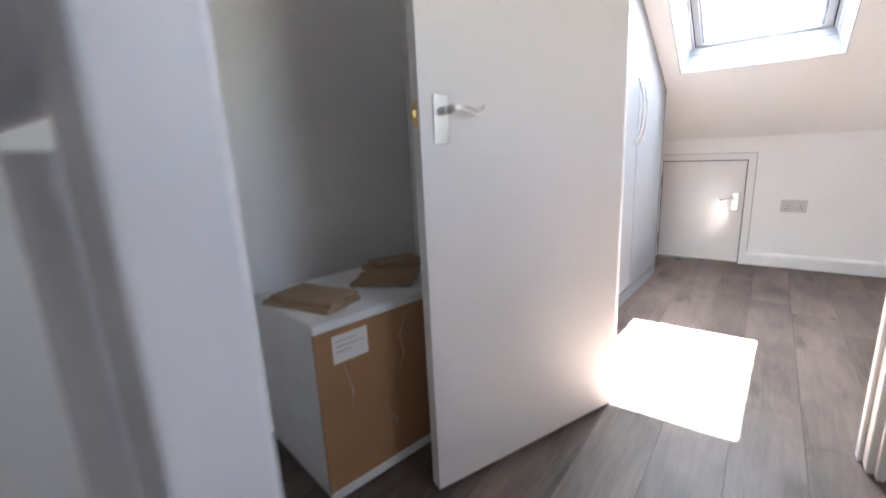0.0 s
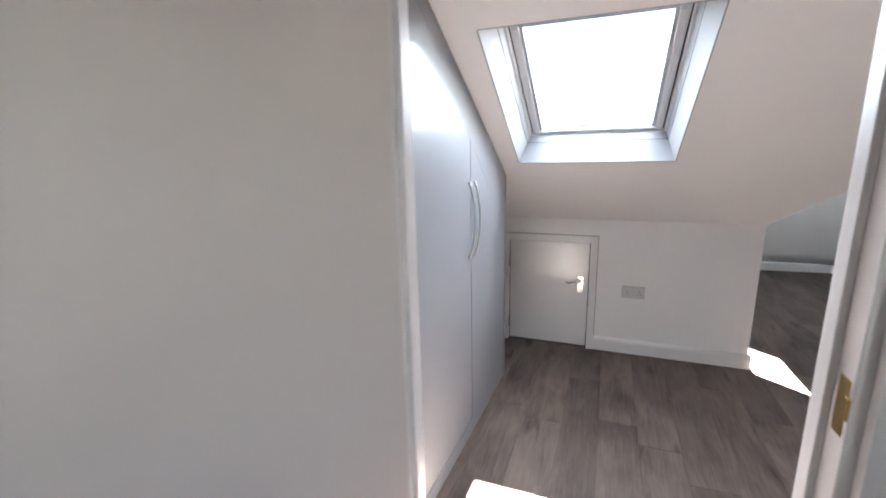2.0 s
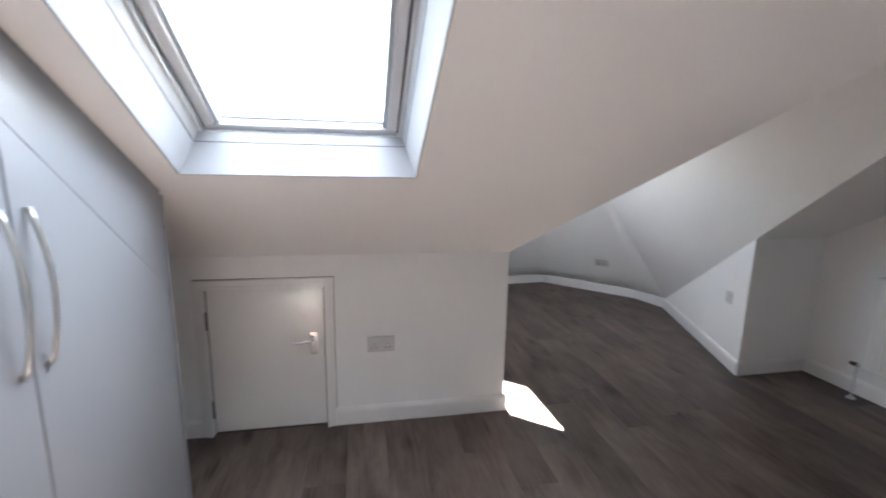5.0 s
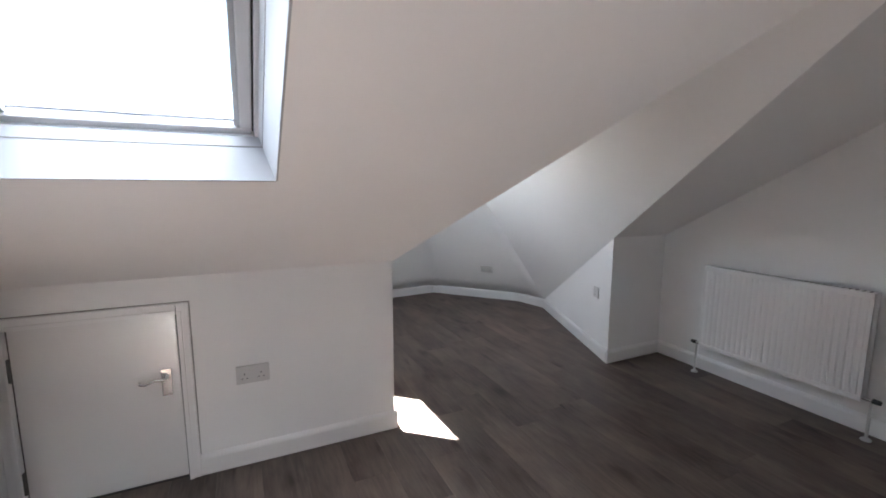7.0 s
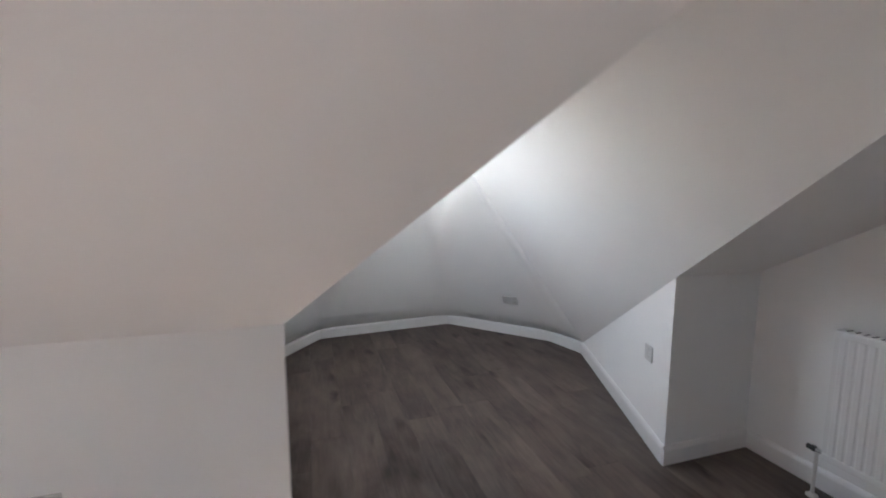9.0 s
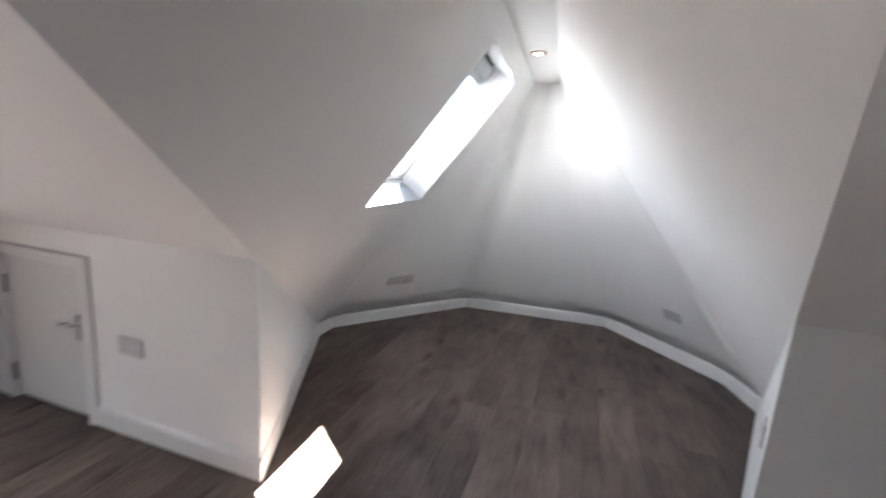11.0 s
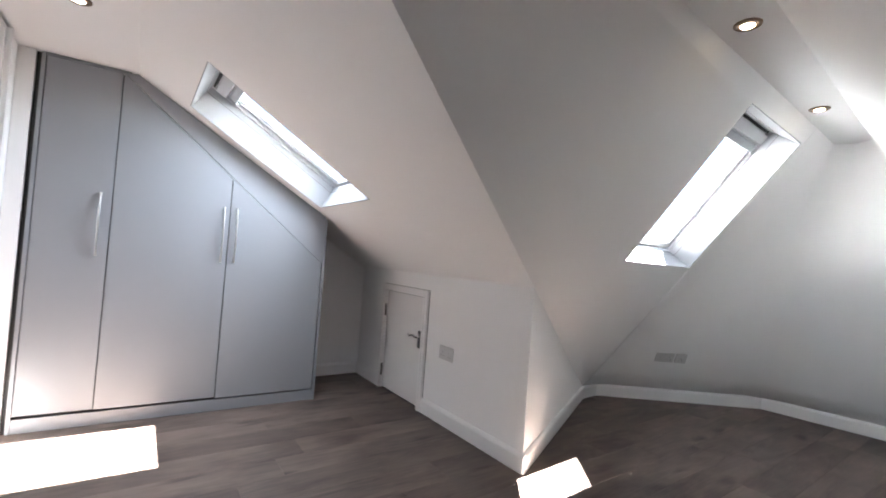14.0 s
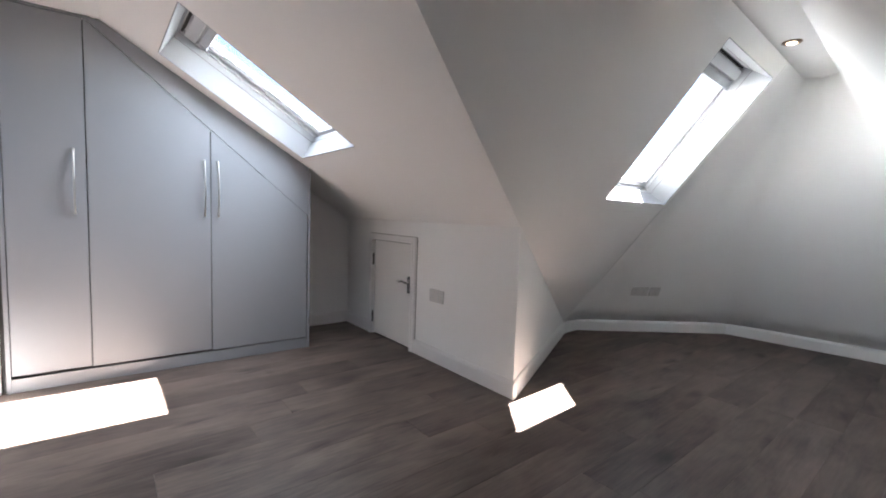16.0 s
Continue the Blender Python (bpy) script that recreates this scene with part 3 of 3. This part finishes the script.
for nm, b in (("jamb", (DX0, YL, 0.001, DX0 + 0.025, YB, DZ)), ("jamb", (DX1 - 0.025, YL, 0.001, DX1, YB, DZ)), ("head", (DX0 + 0.025, YL, DZ - 0.025, DX1 - 0.025, YB, DZ))):
    part(nm, box(*b, 0.003), TRIM, fr)
part("stop", box(DX0 + 0.025, YL + 0.05, 0.001, DX0 + 0.037, YL + 0.085, DZ - 0.025, 0.003), TRIM, fr)
part("stop", box(DX1 - 0.037, YL + 0.05, 0.001, DX1 - 0.025, YL + 0.085, DZ - 0.025, 0.003), TRIM, fr)
architrave(fr, DX0 + 0.006, DX1 - 0.006, DZ - 0.01, YL, -1, 0.06)
architrave(fr, DX0 + 0.006, DX1 - 0.006, DZ - 0.01, YB, 1, 0.06)
part("strike_plate", box(DX1 - 0.0275, YL + 0.010, 1.01, DX1 - 0.024, YL + 0.036, 1.10, 0.001), BRASS, fr, "brass strike plate")
part("strike_lip", box(DX1 - 0.029, YL + 0.002, 1.04, DX1 - 0.024, YL + 0.012, 1.075, 0.001), BRASS, fr)

dm = Matrix.Translation((-1.302, -2.436, 0)) @ Matrix.Rotation(math.atan2(-0.932, -0.363), 4, "Z")
ent = base("entrance_door", dm, "open flush white painted door, hinged beside the wardrobe", "door")
DW = 0.762
part("leaf", box(0.0, -0.038, 0.008, DW, 0.0, 2.00, 0.002), DOOR_WHITE, ent)
hm = new("handle")
hm.parent = ent
hm.matrix_basis = pose(DW - 0.058, 0.0, 1.055) @ Matrix.Diagonal((-1, 1, 1, 1))
lever(hm, 0, 0, 0, 0.118, 0.042, 0.105, BRUSHED)
part("latch_plate", box(DW - 0.0005, -0.031, 1.02, DW + 0.0015, -0.007, 1.08, 0.0005), BRASS, ent, "brass latch plate")
part("latch_bolt", box(DW, -0.026, 1.041, DW + 0.010, -0.012, 1.059, 0.002), BRASS, ent)
for z in (0.22, 0.95, 1.72):
    part("hinge", tube([(-0.005, -0.022, z), (-0.005, -0.022, z + 0.09)], 0.005, 10), BRUSHED, ent, "steel butt hinge")


# ---- fitted wardrobe ----
WX = -1.52
WY0, WY1 = -2.186, -0.588
ward = base("fitted_wardrobe", pose(WX, WY1, 0, 0, 0, -1.8) @ pose(-WX, -WY1, 0), "silver-grey gloss fitted wardrobe cut to the roof slope", "wardrobe")


def cut_z(y):
    """Top line of the doors."""
    return 2.0 if y < -1.83 else 2.0 - 0.835 * (y + 1.83)


def ward_door(y0, y1, name, hy):
    z0 = 0.094 - 0.012 * (y0 + 2.186)
    pts = [(WX - 0.018, y0, z0), (WX - 0.018, y1, z0), (WX - 0.018, y1, cut_z(y1))] + ([(WX - 0.018, -1.83, 2.0)] if y0 < -1.83 < y1 else []) + [(WX - 0.018, y0, cut_z(y0))]
    bm = prism(pts, (0.018, 0, 0))
    bmesh.ops.bevel(bm, geom=bm.edges[:], offset=0.0015, segments=2, affect="EDGES")
    dr = part(name, bm, WARDROBE, ward)
    n = 16
    pts = [(WX + 0.006 + 0.027 * math.sin(math.pi * k / n) ** 0.8, hy, 0.955 + 0.35 * k / n) for k in range(n + 1)]
    h = part("handle", tube(pts, 0.0065, 10, 0.8, Vector((0, 1, 0))), BRUSHED, dr, "bowed satin nickel bar handle", smooth=True)
    for z in (0.958, 1.302):
        part("foot", box(WX, hy - 0.006, z - 0.006, WX + 0.012, hy + 0.006, z + 0.006, 0.002), BRUSHED, h)


ward_door(-2.163, -1.838, "door", -1.888)
ward_door(-1.833, -1.232, "door", -1.264)
ward_door(-1.227, -0.612, "door", -1.188)
part("plinth", box(WX - 0.02, WY0 + 0.001, 0.002, WX - 0.004, WY1 - 0.018, 0.075, 0.001), WARDROBE, ward)
part("end_panel", prism([(XL + 0.002, WY1 - 0.016, 0.002), (WX + 0.002, WY1 - 0.016, 0.002), (WX + 0.002, WY1 - 0.016, 1.300), (XL + 0.002, WY1 - 0.016, 1.300)], (0, 0.016, 0)), WARDROBE, ward, "pale edge panel")
part("side_filler", box(WX - 0.03, YB + 0.001, 0.002, WX - 0.002, WY0 - 0.022, 2.016, 0.002), TRIM, ward, "white side filler board")
# The gap's shade is a dark recessed strip.
part("shadow_gap", box(WX - 0.03, WY0 - 0.021, 0.002, WX - 0.022, WY0, 2.014), EDGE_DARK, ward, "dark strip painted as shade in the gap beside the filler board")
part("scribe", box(WX - 0.018, WY0 + 0.001, 0.002, WX + 0.001, -2.167, 2.014, 0.001), WARDROBE, ward)
part("top_filler", box(WX - 0.018, -2.166, 2.004, WX - 0.003, -1.80, 2.017), WARDROBE, ward)
part("slope_filler", prism([(WX - 0.012, -1.826, 2.002), (WX - 0.012, -0.6, 0.976), (WX - 0.012, -0.6, left_z(-0.6) - 0.004), (WX - 0.012, -1.77, 2.016)], (0.010, 0, 0)), WARDROBE, ward, "sloping scribe panel under the ceiling")
# Near-black sheet behind the doors gives their gaps a painted shade.
part("door_gap_shade", prism([(WX - 0.03, -2.17, 0.08), (WX - 0.03, -0.61, 0.08), (WX - 0.03, -0.61, 0.96), (WX - 0.03, -1.82, 2.0), (WX - 0.03, -2.17, 2.0)], (0.004, 0, 0)), EDGE_DARK, ward, "dark sheet painted as the shade behind the door gaps")


# ---- sockets ----
def plate(m, w, h, gangs, label, name="wall_socket"):
    """Local x across, z up, y out of the wall."""
    e = base(name, m, label, "socket", "wall sockets")
    part("plate", box(-w / 2, 0, -h / 2, w / 2, 0.010, h / 2, 0.003), PLASTIC, e)
    for g in range(gangs):
        cx = (g - (gangs - 1) / 2) * w * 0.5
        part("switch", box(cx - 0.006 + (0.02 if gangs > 1 and g == 0 else -0.02 if gangs > 1 else 0), 0.009, h * 0.18, cx + 0.006 + (0.02 if gangs > 1 and g == 0 else -0.02 if gangs > 1 else 0), 0.0135, h * 0.34, 0.001), PLASTIC, e)
        for dx, dz, ww, hh in ((0, 0.008, 0.004, 0.008), (-0.011, -0.014, 0.007, 0.004), (0.011, -0.014, 0.007, 0.004)):
            part("pin_slot", box(cx + dx - ww / 2, 0.0095, dz - hh / 2 - 0.004, cx + dx + ww / 2, 0.0104, dz + hh / 2 - 0.004), SOCKET_HOLE, e)
    return e


def facing(p, out, up=(0, 0, 1)):
    """A pose at p whose y points along out."""
    y = Vector(out).normalized()
    x = y.cross(Vector(up)).normalized()
    z = x.cross(y)
    m = Matrix((x, y, z)).transposed().to_4x4()
    m.translation = p
    return m


plate(facing((-0.746, 0.0, 0.461), (0, -1, 0)), 0.148, 0.088, 2, "white double wall socket beside the eaves door")


def on_facet(a, b, top, f, z):
    """A place on the sloping facet over the base line a-b, f along it, at height z, with the inward normal."""
    p, q, t = p3(a, SK), p3(b, SK), Vector(top)
    n = (q - p).cross(t - p).normalized()
    if n.dot(Vector((0.8, 1.2, 1.0)) - p) < 0:
        n = -n
    lo = p.lerp(q, f)
    side = (q - p).normalized()
    up = side.cross(n)
    up = up if up.z > 0 else -up
    return lo + up * ((z - SK) / up.z), n


pt, nn = on_facet(F2, F3, EL_, 0.351, 0.41)
plate(facing(pt + nn * 0.014, nn), 0.148, 0.088, 2, "white double wall socket on the leaning alcove wall")
side = nn.cross(Vector((0, 0, 1))).normalized()
plate(facing(pt - side * 0.132 + nn * 0.014, nn), 0.088, 0.088, 1, "white single outlet plate beside the double socket")
pt, nn = on_facet(F4, F5, ER_, 0.69, 0.405)
plate(facing(pt + nn * 0.014, nn), 0.148, 0.088, 2, "white double wall socket on the leaning alcove wall")
d = (p3(F6, 0) - p3(C, 0)).normalized()
plate(facing(p3(C, 0.51) + d * 0.24, (-d.y, d.x, 0)), 0.088, 0.088, 1, "white single outlet plate on the triangular wall")


# ---- radiator ----
def radiator():
    e = base("radiator", pose(2.215, 0, 0), "white double panel radiator with vertical flutes", "radiator")
    y0, y1, z0, z1 = -1.175, -0.268, 0.215, 0.812
    n = 26
    bm = bmesh.new()
    step = (y1 - y0 - 0.03) / n
    prof = [(0.0, y0)]
    for k in range(n):
        c = y0 + 0.015 + step * k
        prof += [(0.0, c + step * 0.12), (-0.004, c + step * 0.24), (-0.004, c + step * 0.76), (0.0, c + step * 0.88)]
    prof += [(0.0, y1), (0.012, y1), (0.012, y0)]
    part("front_panel", prism([(x, y, z0 + 0.03) for x, y in prof], (0, 0, z1 - z0 - 0.06)), RADIATOR, e, "fluted front panel")
    part("top_rail", box(-0.006, y0, z1 - 0.032, 0.012, y1, z1, 0.005), RADIATOR, e)
    part("bottom_rail", box(-0.006, y0, z0, 0.012, y1, z0 + 0.032, 0.005), RADIATOR, e)
    part("back_panel", box(0.055, y0, z0, 0.068, y1, z1 - 0.004, 0.004), RADIATOR, e)
    for k in (0, 1):
        yy = y1 - 0.003 if k == 0 else y0
        part("side_cover", box(0.0, yy, z0 + 0.02, 0.07, yy + 0.003, z1, 0.001), RADIATOR, e)
    grille = part("top_grille", box(0.008, y0 + 0.004, z1 - 0.006, 0.066, y1 - 0.004, z1 - 0.001), RADIATOR, e)
    for k in range(30):
        yy = y0 + 0.03 + k * (y1 - y0 - 0.06) / 29
        part("slot", box(0.018, yy - 0.004, z1 - 0.001, 0.056, yy + 0.004, z1 + 0.0002), SOCKET_HOLE, grille)
    for yy, s in ((y1, 1), (y0, -1)):
        v = part("valve", tube([(0.03, yy - s * 0.005, z0 + 0.015), (0.03, yy + s * 0.045, z0 + 0.015)], 0.010, 12), CHROME, e, "chrome valve body")
        part("cap", tube([(0.03, yy + s * 0.04, z0 + 0.015), (0.03, yy + s * 0.075, z0 + 0.015)], [0.014, 0.012], 12), EDGE_DARK, v, "dark valve cap")
        part("pipe", tube([(0.03, yy + s * 0.035, z0 + 0.015), (0.03, yy + s * 0.035, 0.002)], 0.0075, 12), PLASTIC, v, "white pipe tail")
        part("pipe_collar", turned([(0.024, 0.0), (0.024, 0.006), (0.014, 0.014), (0.009, 0.016)], 16), PLASTIC, v).location = (0.03, yy + s * 0.035, 0.002)
    for yy in (y0 + 0.15, y1 - 0.15):
        part("bracket", box(0.066, yy - 0.02, z0 + 0.05, 2.334 - 2.215, yy + 0.02, z1 - 0.08, 0.002), RADIATOR, e)


radiator()


# ---- recessed spotlights ----
def spotlight():
    e = base("spotlight", pose(0.858, 0.075, CEIL), "recessed downlight with a dark copper ring, lit warm", "spotlight", "ceiling spotlights")
    ring = [(0.046, 0.0), (0.046, -0.003), (0.042, -0.006), (0.034, -0.006), (0.029, -0.001), (0.029, 0.0)]
    part("ring", turned(ring, 32), COPPER, e, "dark copper ring", smooth=False)
    part("lamp_face", turned([(0.024, -0.0072), (0.024, -0.0064)], 24), LED, e, "glowing warm lamp")
    return e


sp = spotlight()
copy_thing(sp, pose(0.80, 1.20, CEIL))
copy_thing(sp, pose(-0.79, -1.97, CEIL))


# ---- landing things ----
bx = base("packed_appliance", pose(-1.808, -3.352, 0.004, 0, 0, -10), "white appliance in brown cardboard and clear wrap", "packed appliance")
part("polystyrene_body", box(-0.42, 0.004, 0.0, -0.004, 0.74, 0.535, 0.012), FOAM, bx, "white polystyrene casing")
part("cardboard_front", box(-0.004, 0.0, 0.03, 0.006, 0.74, 0.510, 0.002), CARDBOARD, bx, "brown cardboard under clear wrap")
part("wrap_edge", box(-0.006, -0.001, 0.510, 0.008, 0.74, 0.536, 0.004), FOAM, bx)
part("base_strip", box(-0.006, -0.001, 0.0, 0.009, 0.74, 0.03, 0.004), FOAM, bx)
lab = part("label", box(0.006, 0.05, 0.41, 0.0072, 0.16, 0.49), PAPER, bx, "white paper label with unreadable print")
for z, w in ((0.470, 0.07), (0.455, 0.09), (0.440, 0.05)):
    part("print_line", box(0.0072, 0.06, z, 0.0076, 0.06 + w, z + 0.004), INK, lab)
# Sheen of the clear wrap, laid on as thin pale strips.
WRAP_SHEEN = material("wrap_sheen_pale", (0.72, 0.70, 0.68), 0.12, spots=0.05, scale=30, coat=0.6)
for pts in (((0.30, 0.49), (0.27, 0.42), (0.285, 0.36), (0.26, 0.31)), ((0.43, 0.50), (0.41, 0.44), (0.42, 0.40)), ((0.08, 0.40), (0.10, 0.31), (0.09, 0.24)), ((0.20, 0.22), (0.24, 0.15), (0.23, 0.08))):
    part("wrap_sheen_strip", tube([(0.0068, y, z) for y, z in pts], [0.0004] + [0.0011] * (len(pts) - 2) + [0.0003], 6), WRAP_SHEEN, bx, "pale strip painted as sheen on the clear wrap", smooth=True)
rnd = random.Random(4)
for k, (cx, cy, ang, w, h) in enumerate(((-0.17, 0.09, 20, 0.25, 0.14), (-0.17, 0.36, 42, 0.20, 0.13), (-0.30, 0.48, 75, 0.2, 0.12), (-0.11, 0.60, -20, 0.16, 0.10))):
    cd = base("cardboard_offcut", Matrix.Translation((-1.808, -3.352, 0.541)) @ Matrix.Rotation(radians(-10), 4, "Z") @ pose(cx, cy, 0.0, 0, 0, ang), "torn flat offcut of brown cardboard on the packed appliance", "cardboard", "cardboard offcuts")
    bm = bmesh.new()
    for layer in (0, 1):
        n = 6
        o = layer * 0.016
        pts = []
        for q in range(4 * n):
            s_, f = divmod(q, n)
            f /= n
            c4 = [(-w / 2, -h / 2), (w / 2, -h / 2), (w / 2, h / 2), (-w / 2, h / 2)]
            a, b = Vector(c4[s_]), Vector(c4[(s_ + 1) % 4])
            p = a.lerp(b, f) * (1 - 0.1 * layer)
            pts.append((p.x + rnd.uniform(-0.004, 0.004) + o, p.y + rnd.uniform(-0.004, 0.004), o + 0.0005))
        top = [bm.verts.new((x, y, z + 0.0145)) for x, y, z in pts]
        bot = [bm.verts.new(p) for p in pts]
        bm.faces.new(top)
        bm.faces.new(bot[::-1])
        for q in range(len(top)):
            r = (q + 1) % len(top)
            bm.faces.new((bot[q], bot[r], top[r], top[q]))
    part("sheet", bm, CARD_FLAP, cd)

stair = base("stair_balustrade", pose(0, 0, 0), "white painted newel post with handrail and turned spindle", "balustrade")
part("newel_post", box(-1.235, -3.887, 0.002, -1.170, -3.818, 1.75, 0.005), STAIR_WHITE, stair)
part("handrail", tube([(-1.23, -3.872, 1.035), (LX0 + 0.01, -3.872, 1.035)], 0.037, 16, 1.0), STAIR_WHITE, stair, smooth=True)
prof = [(0.02, 0.0), (0.02, 0.16), (0.012, 0.18), (0.019, 0.2), (0.013, 0.22), (0.017, 0.4), (0.013, 0.56), (0.02, 0.58), (0.013, 0.6), (0.021, 0.63), (0.021, 0.97)]
spn = part("spindle", turned(prof, 20), STAIR_WHITE, stair, smooth=True)
spn.location = (-1.278, -3.884, 0.002)


# ---- floor boards ----
flr = structure("floor", slab([(LX0 - 0.1, LY0 - 0.1, -0.012), (LX1 + 0.1, LY0 - 0.1, -0.012), (LX1 + 0.1, YL, -0.012), (XR + 0.1, YL, -0.012), (XR + 0.1, C[1], -0.012), (C[0], C[1], -0.012), (*F6, -0.012), (*F5, -0.012), (*F4, -0.012), (*F3, -0.012), (*F2, -0.012), (*F1, -0.012), (A[0], A[1] + 0.05, -0.012), (XL - 0.1, 0.1, -0.012), (XL - 0.1, YL, -0.012), (LX0 - 0.1, YL, -0.012)], (0, 0, -0.08)),
                SUBFLOOR, "grey-brown oak laminate floor laid lengthwise", "floor")
OUTLINE = [A, F1, F2, F3, F4, F5, F6, C]


def alcove_end_y(x):
    """How far the floor reaches in y at x."""
    best = 0.0
    for a, b in zip(OUTLINE, OUTLINE[1:]):
        if min(a[0], b[0]) <= x <= max(a[0], b[0]) and abs(a[0] - b[0]) > 1e-6:
            best = max(best, a[1] + (b[1] - a[1]) * (x - a[0]) / (b[0] - a[0]))
    return best


BW, BL, GAP = 0.192, 1.285, 0.0006
meshes = {}


def board_mesh(w, l):
    key = (round(w, 3), round(l, 3))
    if key not in meshes:
        bm = box(0, 0, -0.012, w, l, 0.0)
        bmesh.ops.bevel(bm, geom=[e for e in bm.edges if all(v.co.z > -0.001 for v in e.verts)], offset=0.0007, segments=1, affect="EDGES")
        me = bpy.data.meshes.new("board")
        bm.to_mesh(me)
        bm.free()
        me.materials.append(OAK)
        meshes[key] = me
    return meshes[key]


rb = random.Random(11)
x = LX0
while x < XR:
    y = LY0 + 0.02 - rb.uniform(0, BL)
    y_end = max(alcove_end_y(x + 0.001), alcove_end_y(x + BW / 2), alcove_end_y(x + BW)) + 0.01
    y_start = LY0 if x < LX1 else YL
    while y < y_end:
        a, b = max(y, y_start), min(y + BL, y_end)
        if b - a > 0.03:
            ob = new("board", board_mesh(BW - GAP, b - a - GAP))
            ob.location = (x, a, 0)
            ob.parent = flr
        y += BL
    x += BW
